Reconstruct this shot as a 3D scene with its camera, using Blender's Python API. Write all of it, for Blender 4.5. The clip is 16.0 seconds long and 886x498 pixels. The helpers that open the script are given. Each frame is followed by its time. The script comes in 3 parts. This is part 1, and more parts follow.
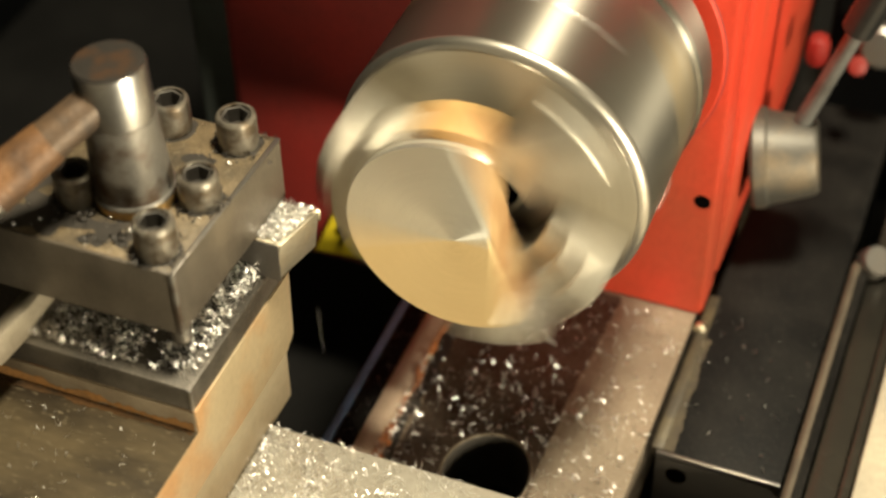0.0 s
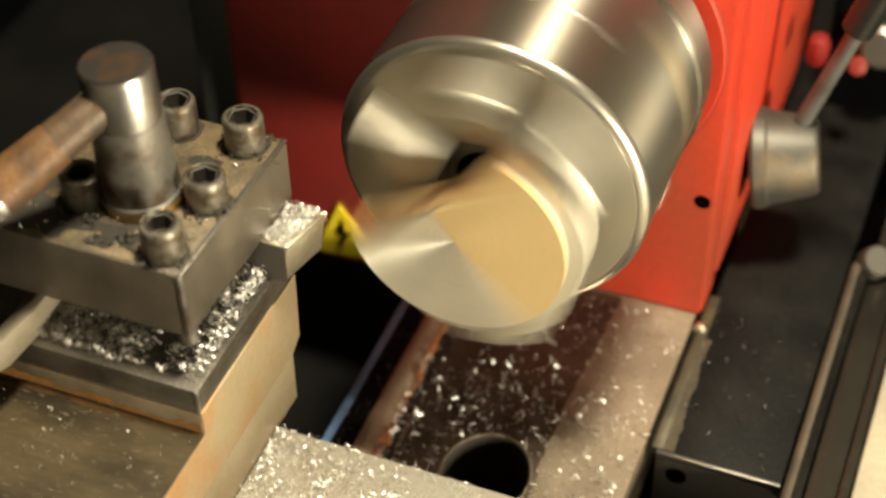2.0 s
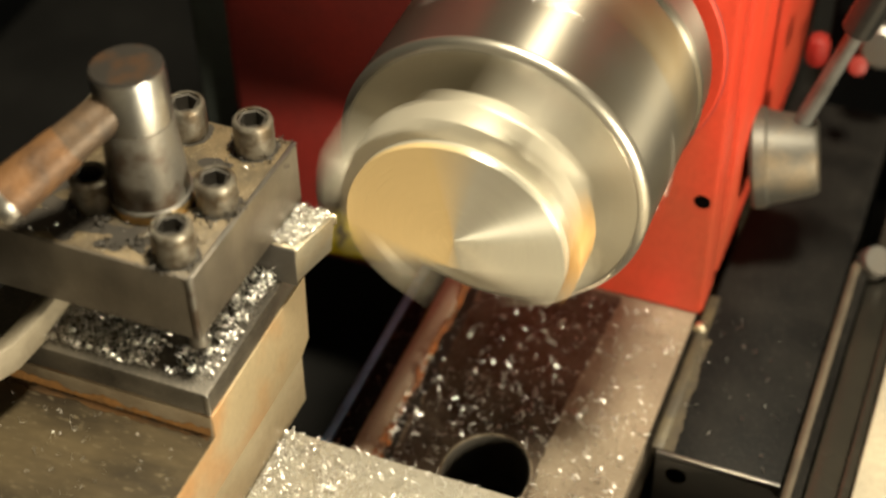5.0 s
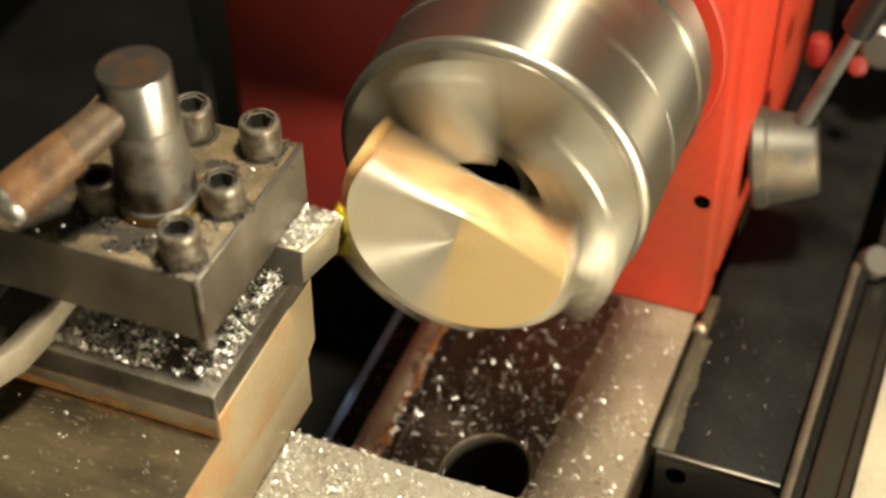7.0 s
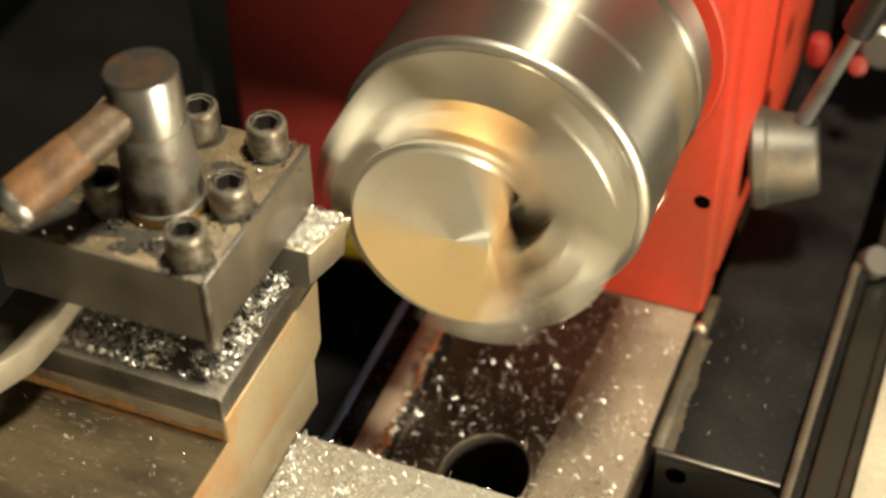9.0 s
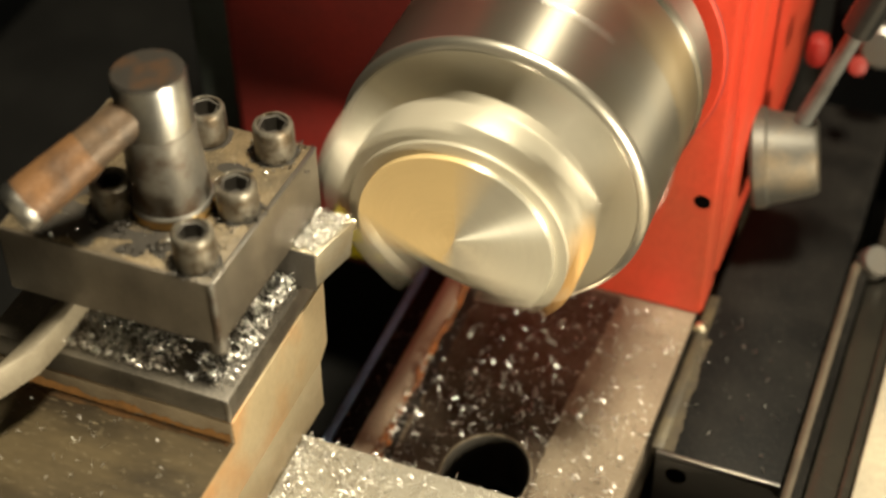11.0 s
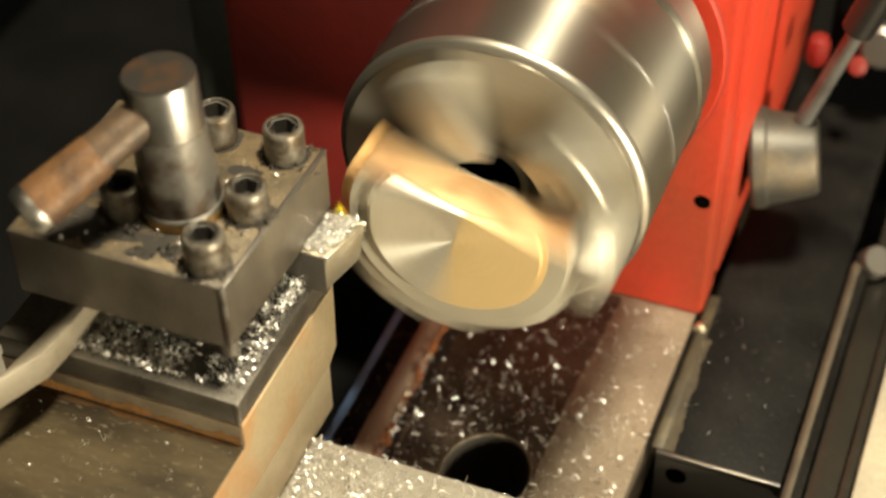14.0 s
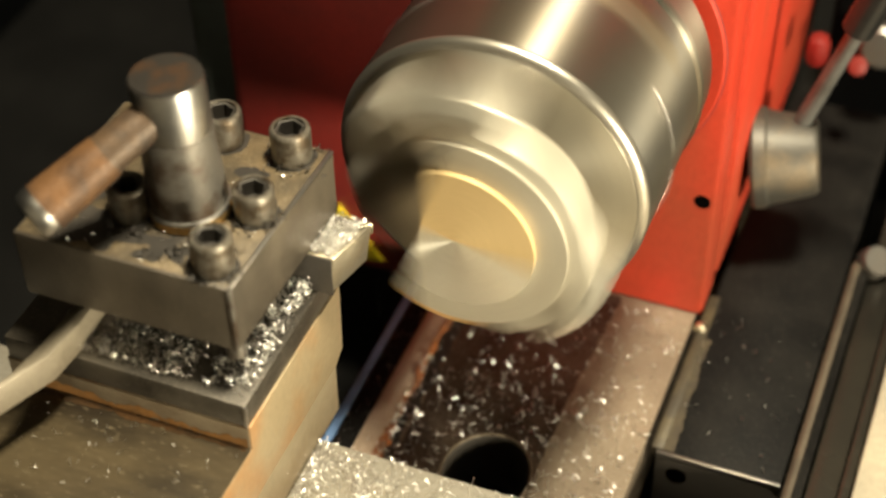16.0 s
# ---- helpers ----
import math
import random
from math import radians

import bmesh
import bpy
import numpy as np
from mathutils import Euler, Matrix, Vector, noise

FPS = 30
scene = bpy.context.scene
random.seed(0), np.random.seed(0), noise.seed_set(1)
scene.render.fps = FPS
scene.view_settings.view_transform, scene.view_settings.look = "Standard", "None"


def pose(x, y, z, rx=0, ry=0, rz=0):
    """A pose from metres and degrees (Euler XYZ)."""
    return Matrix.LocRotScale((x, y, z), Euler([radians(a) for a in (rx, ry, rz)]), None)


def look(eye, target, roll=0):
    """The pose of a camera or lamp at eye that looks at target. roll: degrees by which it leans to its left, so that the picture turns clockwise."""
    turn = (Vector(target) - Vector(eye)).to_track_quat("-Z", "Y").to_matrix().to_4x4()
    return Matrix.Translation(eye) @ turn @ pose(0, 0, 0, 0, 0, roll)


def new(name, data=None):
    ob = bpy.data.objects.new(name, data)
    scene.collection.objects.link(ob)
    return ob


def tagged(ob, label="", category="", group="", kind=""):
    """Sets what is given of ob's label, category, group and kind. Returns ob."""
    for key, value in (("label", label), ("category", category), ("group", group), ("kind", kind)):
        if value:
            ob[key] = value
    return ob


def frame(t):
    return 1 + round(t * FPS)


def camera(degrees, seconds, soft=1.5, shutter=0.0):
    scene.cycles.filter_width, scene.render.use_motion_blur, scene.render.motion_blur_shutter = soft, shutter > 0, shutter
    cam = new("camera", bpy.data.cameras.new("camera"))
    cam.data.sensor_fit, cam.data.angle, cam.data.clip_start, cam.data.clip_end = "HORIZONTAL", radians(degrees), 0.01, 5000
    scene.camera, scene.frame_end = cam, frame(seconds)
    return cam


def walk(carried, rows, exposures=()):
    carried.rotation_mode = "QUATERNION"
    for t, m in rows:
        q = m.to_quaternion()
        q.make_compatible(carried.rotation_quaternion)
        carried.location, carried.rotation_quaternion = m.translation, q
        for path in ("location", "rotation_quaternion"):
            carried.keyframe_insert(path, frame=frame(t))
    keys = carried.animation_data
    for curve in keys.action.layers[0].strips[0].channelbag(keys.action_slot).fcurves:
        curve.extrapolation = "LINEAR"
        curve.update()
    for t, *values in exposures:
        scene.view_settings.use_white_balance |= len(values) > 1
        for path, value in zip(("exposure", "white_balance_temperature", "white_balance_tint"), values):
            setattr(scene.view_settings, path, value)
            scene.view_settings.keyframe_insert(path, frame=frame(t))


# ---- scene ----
# ---- camera and its walk ----
cam = camera(30.0, 16.0, soft=2.6, shutter=0.42)
EYE = Vector((0.1048, -0.2598, 0.2598))
AIM = EYE + 0.4 * Vector((-0.27914, 0.67459, -0.68338))
walk(cam, [(0.0, look(EYE, AIM, -1.39)), (16.0, look(EYE, AIM, -1.39))])
cam.data.dof.use_dof = True
cam.data.dof.focus_distance = 0.4
cam.data.dof.aperture_fstop = 9.5
scene.view_settings.exposure = 0.12

# ---- light: two unseen warm lamps, inferred from highlights and shadows, a dim workshop round ----
world = bpy.data.worlds.new("workshop")
scene.world = world
world.use_nodes = True
world.node_tree.nodes["Background"].inputs[0].default_value = (1.0, 0.78, 0.55, 1)
world.node_tree.nodes["Background"].inputs[1].default_value = 0.05
def work_lamp(name, eye, aim, watts, size, colour):
    data = bpy.data.lights.new(name, "AREA")
    data.shape, data.size = "DISK", size
    data.energy, data.color = watts, colour
    new(name, data).matrix_world = look(eye, aim)


# a work lamp hung over the chuck, and an added low side lamp where highlights point
work_lamp("overhead_lamp", (0.15, 0.025, 0.82), (0.0, 0.0, -0.05), 20.5, 0.15, (0.99, 0.89, 0.645))
work_lamp("side_lamp", (0.66, -0.27, 0.01), (0.0, 0.02, -0.03), 12.5, 0.14, (0.99, 0.89, 0.645))


# ---- materials ----
def material(name, base, rough=0.4, metal=0.0, stain=None, stain_amount=0.5, stain_scale=60.0, grain=900.0, bump=0.15, aniso=0.0, stretch=(1, 1, 1), tangent=False, spec=0.5, cut=(0.42, 0.66), dust=None, dust_scale=1900, sieve_at=(0.57, 0.72)):
    m = bpy.data.materials.new(name)
    m.use_nodes = True
    n, l = m.node_tree.nodes, m.node_tree.links
    b = n["Principled BSDF"]
    tex = n.new("ShaderNodeTexCoord")
    mp = n.new("ShaderNodeMapping")
    mp.inputs["Scale"].default_value = stretch
    l.new(tex.outputs["Object"], mp.inputs["Vector"])
    big, fine = n.new("ShaderNodeTexNoise"), n.new("ShaderNodeTexNoise")
    big.inputs["Scale"].default_value, big.inputs["Detail"].default_value = stain_scale, 6
    fine.inputs["Scale"].default_value, fine.inputs["Detail"].default_value = grain, 3
    l.new(mp.outputs[0], big.inputs["Vector"])
    l.new(mp.outputs[0], fine.inputs["Vector"])
    ramp = n.new("ShaderNodeValToRGB")
    ramp.color_ramp.elements[0].position, ramp.color_ramp.elements[1].position = cut
    l.new(big.outputs["Fac"], ramp.inputs["Fac"])
    amount = n.new("ShaderNodeMath")
    amount.operation = "MULTIPLY"
    amount.inputs[1].default_value = stain_amount
    l.new(ramp.outputs["Color"], amount.inputs[0])
    mix = n.new("ShaderNodeMix")
    mix.data_type = "RGBA"
    mix.inputs["A"].default_value = (*base, 1)
    mix.inputs["B"].default_value = (*(stain or [c * 0.6 for c in base]), 1)
    l.new(amount.outputs[0], mix.inputs["Factor"])
    vary = n.new("ShaderNodeMix")
    vary.data_type, vary.blend_type = "RGBA", "MULTIPLY"
    vary.inputs["Factor"].default_value = 0.35
    l.new(mix.outputs["Result"], vary.inputs["A"])
    l.new(fine.outputs["Fac"], vary.inputs["B"])
    colour = vary.outputs["Result"]
    if dust:
        # fine pale dust and filings lying on the surface
        speck, sieve, add = n.new("ShaderNodeTexNoise"), n.new("ShaderNodeValToRGB"), n.new("ShaderNodeMix")
        speck.inputs["Scale"].default_value, speck.inputs["Detail"].default_value = dust_scale, 3
        l.new(mp.outputs[0], speck.inputs["Vector"])
        sieve.color_ramp.elements[0].position, sieve.color_ramp.elements[1].position = sieve_at
        l.new(speck.outputs["Fac"], sieve.inputs["Fac"])
        add.data_type = "RGBA"
        l.new(sieve.outputs["Color"], add.inputs["Factor"])
        l.new(colour, add.inputs["A"])
        add.inputs["B"].default_value = (*dust, 1)
        colour = add.outputs["Result"]
    l.new(colour, b.inputs["Base Color"])
    spread = n.new("ShaderNodeMapRange")
    spread.inputs["To Min"].default_value, spread.inputs["To Max"].default_value = max(0.04, rough - 0.1), min(1.0, rough + 0.12)
    l.new(big.outputs["Fac"], spread.inputs["Value"])
    l.new(spread.outputs[0], b.inputs["Roughness"])
    b.inputs["Metallic"].default_value = metal
    b.inputs["Specular IOR Level"].default_value = spec
    if bump:
        bp = n.new("ShaderNodeBump")
        bp.inputs["Strength"].default_value, bp.inputs["Distance"].default_value = bump, 0.0003
        l.new(fine.outputs["Fac"], bp.inputs["Height"])
        l.new(bp.outputs[0], b.inputs["Normal"])
    if tangent:
        # lathe marks run round the y axis of the object
        way = n.new("ShaderNodeVectorMath")
        way.operation = "CROSS_PRODUCT"
        way.inputs[1].default_value = (0, 1, 0)
        l.new(tex.outputs["Object"], way.inputs[0])
        to_world = n.new("ShaderNodeVectorTransform")
        to_world.vector_type, to_world.convert_from, to_world.convert_to = "VECTOR", "OBJECT", "WORLD"
        l.new(way.outputs[0], to_world.inputs[0])
        l.new(to_world.outputs[0], b.inputs["Tangent"])
        b.inputs["Anisotropic"].default_value = aniso
        b.inputs["Anisotropic Rotation"].default_value = 0.25
    return m


M_CHUCK = material("turned_steel", (0.36, 0.338, 0.292), 0.33, 0.95, (0.29, 0.24, 0.17), 0.7, 30, 1500, 0.02, 0.9, tangent=True)
M_TARNISH = material("ochre_tarnished_steel", (0.27, 0.2, 0.11), 0.4, 0.85, (0.33, 0.29, 0.22), 0.9, 90, 1500, 0.03, 0.85, tangent=True)
M_JAW = material("ground_jaw_steel", (0.46, 0.425, 0.35), 0.42, 0.75, (0.33, 0.29, 0.22), 0.6, 90, 1500, 0.05)
M_WORK = material("turned_alloy", (0.84, 0.81, 0.71), 0.36, 0.85, (0.74, 0.7, 0.6), 0.5, 60, 1800, 0.015, 0.92, tangent=True)
M_BARREL = material("pale_cast_alloy", (0.52, 0.48, 0.39), 0.48, 0.5, (0.4, 0.355, 0.27), 0.65, 70, 1500, 0.08, 0.6, tangent=True)
M_SAWNSIDE = material("golden_sawn_side", (0.6, 0.38, 0.15), 0.5, 0.3, (0.48, 0.25, 0.09), 0.7, 90, 1200, 0.2)
M_BRASSWORK = material("golden_cast_half", (0.74, 0.55, 0.28), 0.5, 0.45, (0.66, 0.48, 0.24), 0.4, 60, 1800, 0.03, 0.4, tangent=True)
M_SAWN = material("sawn_alloy", (0.52, 0.34, 0.165), 0.5, 0.5, (0.3, 0.13, 0.045), 0.9, 85, 1200, 0.3, cut=(0.4, 0.64))
M_FACE = material("faced_chuck_steel", (0.46, 0.42, 0.335), 0.39, 0.66, (0.36, 0.31, 0.22), 0.7, 40, 1500, 0.02, 0.83, tangent=True)
M_RED = material("red_enamel", (0.41, 0.036, 0.018), 0.43, 0.0, (0.23, 0.05, 0.024), 0.85, 26, 700, 0.08, spec=0.14, stretch=(1, 1, 0.55), cut=(0.42, 0.7))
M_GRIP = material("glossy_black_grip", (0.012, 0.0115, 0.011), 0.3, 0.0, (0.02, 0.018, 0.016), 0.5, 60, 900, 0.03, spec=0.5)
M_KNOBRED = material("red_plastic", (0.16, 0.009, 0.007), 0.5, 0.0, (0.12, 0.016, 0.01), 0.6, 60, 700, 0.03, spec=0.2)
M_RIM = material("bright_rounded_rim", (0.62, 0.58, 0.5), 0.3, 0.95, (0.5, 0.45, 0.37), 0.5, 50, 1500, 0.02)
M_PLATE = material("oily_plate", (0.1, 0.075, 0.042), 0.34, 0.3, (0.016, 0.012, 0.008), 0.95, 70, 900, 0.3, cut=(0.34, 0.64), stretch=(0.35, 1, 1), dust=(0.15, 0.12, 0.075), dust_scale=1100, sieve_at=(0.6, 0.78))
M_DARKRED = material("shade_darkened_red", (0.24, 0.021, 0.016), 0.5, 0.0, (0.14, 0.018, 0.014), 0.6, 30, 700, 0.08)
M_GRIMY = material("oily_dust_film", (0.15, 0.108, 0.058), 0.46, 0.15, (0.03, 0.022, 0.013), 0.95, 90, 1400, 0.7, cut=(0.34, 0.66), dust=(0.2, 0.16, 0.1))
M_BLOCK = material("dark_ground_block_steel", (0.14, 0.116, 0.086), 0.38, 0.4, (0.06, 0.049, 0.037), 0.9, 60, 1300, 0.25, cut=(0.36, 0.64), stretch=(1, 1, 0.5))
M_STEEL = material("worn_steel", (0.22, 0.21, 0.195), 0.38, 0.9, (0.2, 0.16, 0.12), 0.6, 80, 1300, 0.2)
M_BOLT = material("oily_bolt_steel", (0.25, 0.225, 0.185), 0.4, 0.8, (0.09, 0.062, 0.036), 0.9, 260, 1300, 0.25, cut=(0.46, 0.64))
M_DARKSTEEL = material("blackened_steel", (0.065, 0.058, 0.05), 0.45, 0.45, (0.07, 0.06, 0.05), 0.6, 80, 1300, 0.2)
M_POST = material("rust_spotted_post_steel", (0.25, 0.232, 0.205), 0.42, 0.8, (0.08, 0.045, 0.024), 0.9, 150, 1300, 0.25, cut=(0.46, 0.66))
M_COLLAR = material("polished_collar_steel", (0.48, 0.465, 0.44), 0.32, 1.0, (0.4, 0.36, 0.3), 0.4, 90, 900, 0.06)
M_STEELROD = material("dull_chrome_rod", (0.2, 0.195, 0.185), 0.36, 0.6, (0.1, 0.095, 0.085), 0.7, 90, 900, 0.05)
M_RUST = material("rusty_turned_cap", (0.02, 0.017, 0.0145), 0.7, 0.0, (0.045, 0.022, 0.01), 0.7, 220, 1200, 0.5, spec=0.12, cut=(0.45, 0.62))
M_HANDLE = material("brown_patinated_bar", (0.15, 0.075, 0.032), 0.5, 0.2, (0.03, 0.02, 0.015), 0.9, 120, 900, 0.5, spec=0.35, cut=(0.42, 0.68))
M_NECK = material("grey_brown_worn_neck", (0.115, 0.072, 0.042), 0.48, 0.3, (0.04, 0.03, 0.023), 0.9, 130, 900, 0.5, spec=0.35, cut=(0.38, 0.64))
M_CAST = material("rust_streaked_ground_iron", (0.3, 0.235, 0.142), 0.48, 0.4, (0.31, 0.135, 0.035), 0.65, 60, 700, 0.25, stretch=(1, 0.8, 0.8), cut=(0.46, 0.66))
M_LOWER = material("drab_ground_iron", (0.25, 0.205, 0.135), 0.48, 0.45, (0.17, 0.12, 0.065), 0.8, 45, 700, 0.25, stretch=(1, 0.7, 1.1), cut=(0.4, 0.62))
M_SLIDE = material("grey_ground_iron", (0.42, 0.39, 0.33), 0.45, 0.6, (0.3, 0.26, 0.2), 0.6, 60, 1100, 0.12)
M_BED = material("oily_brown_iron", (0.27, 0.218, 0.16), 0.19, 0.25, (0.17, 0.13, 0.095), 0.75, 45, 1500, 0.25, dust=(0.36, 0.31, 0.25))
M_RAIL = material("worn_way_iron", (0.62, 0.48, 0.36), 0.4, 0.4, (0.46, 0.32, 0.21), 0.6, 50, 900, 0.12)
M_ORANGE = material("orange_rust", (0.3, 0.095, 0.02), 0.8, 0.0, (0.07, 0.035, 0.018), 0.8, 150, 900, 0.3)
M_BLACK = material("black_oxide", (0.005, 0.0047, 0.0046), 0.5, 0.0, (0.011, 0.01, 0.009), 0.9, 55, 900, 0.25, spec=0.07, cut=(0.4, 0.66), dust=(0.04, 0.037, 0.032), dust_scale=1300, sieve_at=(0.57, 0.82))
# near-black tone; on bench, tray and backdrop it paints in unlit space
M_VOID = material("near_black", (0.0018, 0.002, 0.0021), 0.8, 0.0, (0.0032, 0.0033, 0.0034), 0.5, 12, 300, 0.05, spec=0.02)
M_TRAY = material("near_black_tray", (0.006, 0.0058, 0.0056), 0.7, 0.0, (0.01, 0.0095, 0.009), 0.6, 30, 300, 0.05, spec=0.05)
M_GLOOM = material("dark_unseen_wall", (0.02, 0.02, 0.02), 0.8, 0.0, (0.028, 0.027, 0.026), 0.5, 3, 60, 0.05, spec=0.05)
M_PALE = material("pale_bounce_wall", (0.3, 0.27, 0.22), 0.7, 0.0, (0.25, 0.225, 0.18), 0.4, 3, 60, 0.05)
# flat black for print, and for the shade inside holes
M_HOLE = material("hole_and_print_black", (0.0025, 0.002, 0.0018), 0.8, 0.0, spec=0.0)
M_COLUMN = material("grey_green_paint", (0.05, 0.057, 0.052), 0.6, 0.0, (0.03, 0.035, 0.031), 0.6, 20, 300, 0.05, spec=0.15)
M_CHIP = material("bright_aluminium_swarf", (0.9, 0.88, 0.84), 0.36, 1.0, (0.7, 0.66, 0.6), 0.3, 300, 2500, 0.1)
M_BRASS = material("brass_washer", (0.75, 0.5, 0.2), 0.3, 1.0, (0.45, 0.26, 0.1), 0.5, 120, 1200, 0.1)
M_YELLOW = material("yellow_sticker", (0.75, 0.58, 0.02), 0.4, 0.0, (0.6, 0.45, 0.03), 0.3, 60, 900, 0.02)
M_KNOB = material("grey_knob_metal", (0.07, 0.065, 0.055), 0.5, 0.5, (0.14, 0.105, 0.065), 0.8, 110, 900, 0.15)
M_CREAM = material("cream_board", (0.38, 0.34, 0.262), 0.6, 0.0, (0.7, 0.6, 0.42), 0.4, 25, 400, 0.05)
M_TOOLSTEEL = material("tool_bar_steel", (0.4, 0.36, 0.28), 0.38, 0.85, (0.3, 0.22, 0.12), 0.5, 90, 1200, 0.15)
M_TIP = material("ground_tool_tip", (0.75, 0.68, 0.52), 0.25, 1.0, (0.6, 0.5, 0.3), 0.4, 200, 1500, 0.05)
M_OLIVE = material("worn_olive_edge", (0.08, 0.063, 0.035), 0.5, 0.25, (0.035, 0.028, 0.018), 0.9, 140, 900, 0.35, cut=(0.36, 0.62))
M_RIDGE = material("worn_bronze_ridge", (0.14, 0.115, 0.085), 0.42, 0.5, (0.07, 0.058, 0.044), 0.8, 60, 900, 0.2)
M_STRIPTRAY = material("oily_brown_tray", (0.03, 0.026, 0.02), 0.28, 0.2, (0.012, 0.011, 0.009), 0.85, 28, 600, 0.15)
M_STRIP = material("dull_brown_iron", (0.2, 0.155, 0.1), 0.55, 0.25, (0.11, 0.075, 0.042), 0.8, 80, 900, 0.2)
# black for oil and grime, also for painted shade
M_OIL_SHADE = material("black_oil_and_shade", (0.016, 0.012, 0.008), 0.6, 0.0, (0.03, 0.022, 0.014), 0.6, 200, 900, 0.1)
M_SEAM = material("brown_rust_line", (0.06, 0.03, 0.011), 0.85, 0.0, (0.03, 0.02, 0.011), 0.9, 160, 900, 0.6, spec=0.1)
M_CREEP = material("orange_brown_rust", (0.26, 0.125, 0.04), 0.8, 0.1, (0.13, 0.075, 0.032), 0.9, 140, 900, 0.5, spec=0.15)
M_SHADED_BED = material("shaded_bed_iron", (0.085, 0.062, 0.045), 0.18, 0.2, (0.035, 0.026, 0.02), 0.85, 70, 1500, 0.3, dust=(0.22, 0.18, 0.14))
M_BASE = material("grimy_base_steel", (0.105, 0.09, 0.07), 0.42, 0.5, (0.03, 0.025, 0.019), 0.95, 60, 1300, 0.3, cut=(0.36, 0.64), dust=(0.12, 0.1, 0.078))
M_SPARE = material("matte_beige_bar", (0.2, 0.168, 0.12), 0.58, 0.25, (0.12, 0.095, 0.062), 0.7, 80, 1100, 0.2)
# duller copy of the bright swarf, with shade put into its colour
M_DULLCHIP = material("shade_dulled_swarf", (0.8, 0.76, 0.69), 0.34, 1.0, (0.2, 0.16, 0.12), 0.7, 260, 2500, 0.1)
# blue here stands in for a reflection on the guide strip
M_BLUE = material("blue_reflection", (0.24, 0.42, 0.78), 0.35, 0.2, (0.1, 0.17, 0.3), 0.6, 60, 900, 0.1)

# ---- building helpers: sizes in millimetres, in the machine's own axes ----
def thing(name, base, label, category, group="", kind=""):
    ob = new(name)
    ob.empty_display_size = 0.01
    ob.location = Vector(base) * 0.001
    ob["base_x"], ob["base_y"], ob["base_z"] = base
    return tagged(ob, label, category, group, kind)


def base_of(ob):
    top = ob
    while top.parent:
        top = top.parent
    return Vector((top["base_x"], top["base_y"], top["base_z"]))


def mesh_of(bm, mat, origin, smooth=True):
    bmesh.ops.translate(bm, verts=bm.verts, vec=-Vector(origin))
    bmesh.ops.scale(bm, verts=bm.verts, vec=(0.001, 0.001, 0.001))
    bmesh.ops.recalc_face_normals(bm, faces=bm.faces)
    me = bpy.data.meshes.new("mesh")
    for f in bm.faces:
        f.smooth = smooth
    for e in bm.edges:
        if len(e.link_faces) == 2 and e.calc_face_angle(0) > radians(32):
            e.smooth = False
    bm.to_mesh(me)
    bm.free()
    me.materials.append(mat)
    return me


def part(name, bm, mat, parent, label=""):
    ob = new(name, mesh_of(bm, mat, base_of(parent)))
    ob.data.name = name
    ob.parent = parent
    return tagged(ob, label)


def solo(name, bm, mat, base, label, category, group="", kind=""):
    ob = new(name, mesh_of(bm, mat, base))
    ob.data.name = name
    ob.location = Vector(base) * 0.001
    return tagged(ob, label, category, group, kind)


def box(lo, hi, bevel=0.4, turn=0.0, about=(0, 0, 0), bm=None):
    own = bmesh.new()
    bmesh.ops.create_cube(own, size=1)
    for v in own.verts:
        v.co = Vector([lo[i] + (v.co[i] + 0.5) * (hi[i] - lo[i]) for i in range(3)])
    if bevel:
        bmesh.ops.bevel(own, geom=own.edges[:], offset=bevel, segments=2, profile=0.5, affect="EDGES")
    if turn:
        bmesh.ops.rotate(own, cent=about, matrix=Matrix.Rotation(radians(turn), 3, "Z"), verts=own.verts)
    return join(bm, own)


def join(bm, own):
    if bm is None:
        return own
    me = bpy.data.meshes.new("piece")
    own.to_mesh(me)
    own.free()
    bm.from_mesh(me)
    bpy.data.meshes.remove(me)
    return bm


def prism(outline, axis, lo, hi, bevel=0.4, bm=None):
    """A prism over an outline; axis 0, 1 or 2 is the way it is drawn out."""
    own = bmesh.new()
    rest = [i for i in range(3) if i != axis]
    ring = []
    for at in (lo, hi):
        row = []
        for a, b in outline:
            co = [0, 0, 0]
            co[axis], co[rest[0]], co[rest[1]] = at, a, b
            row.append(own.verts.new(co))
        ring.append(row)
    k = len(outline)
    own.faces.new(ring[0][::-1])
    own.faces.new(ring[1])
    for i in range(k):
        own.faces.new((ring[0][i], ring[0][(i + 1) % k], ring[1][(i + 1) % k], ring[1][i]))
    bmesh.ops.recalc_face_normals(own, faces=own.faces)
    if bevel:
        sharp = [e for e in own.edges if e.calc_face_angle(0) > radians(25)]
        bmesh.ops.bevel(own, geom=sharp, offset=bevel, segments=2, profile=0.5, affect="EDGES")
    return join(bm, own)


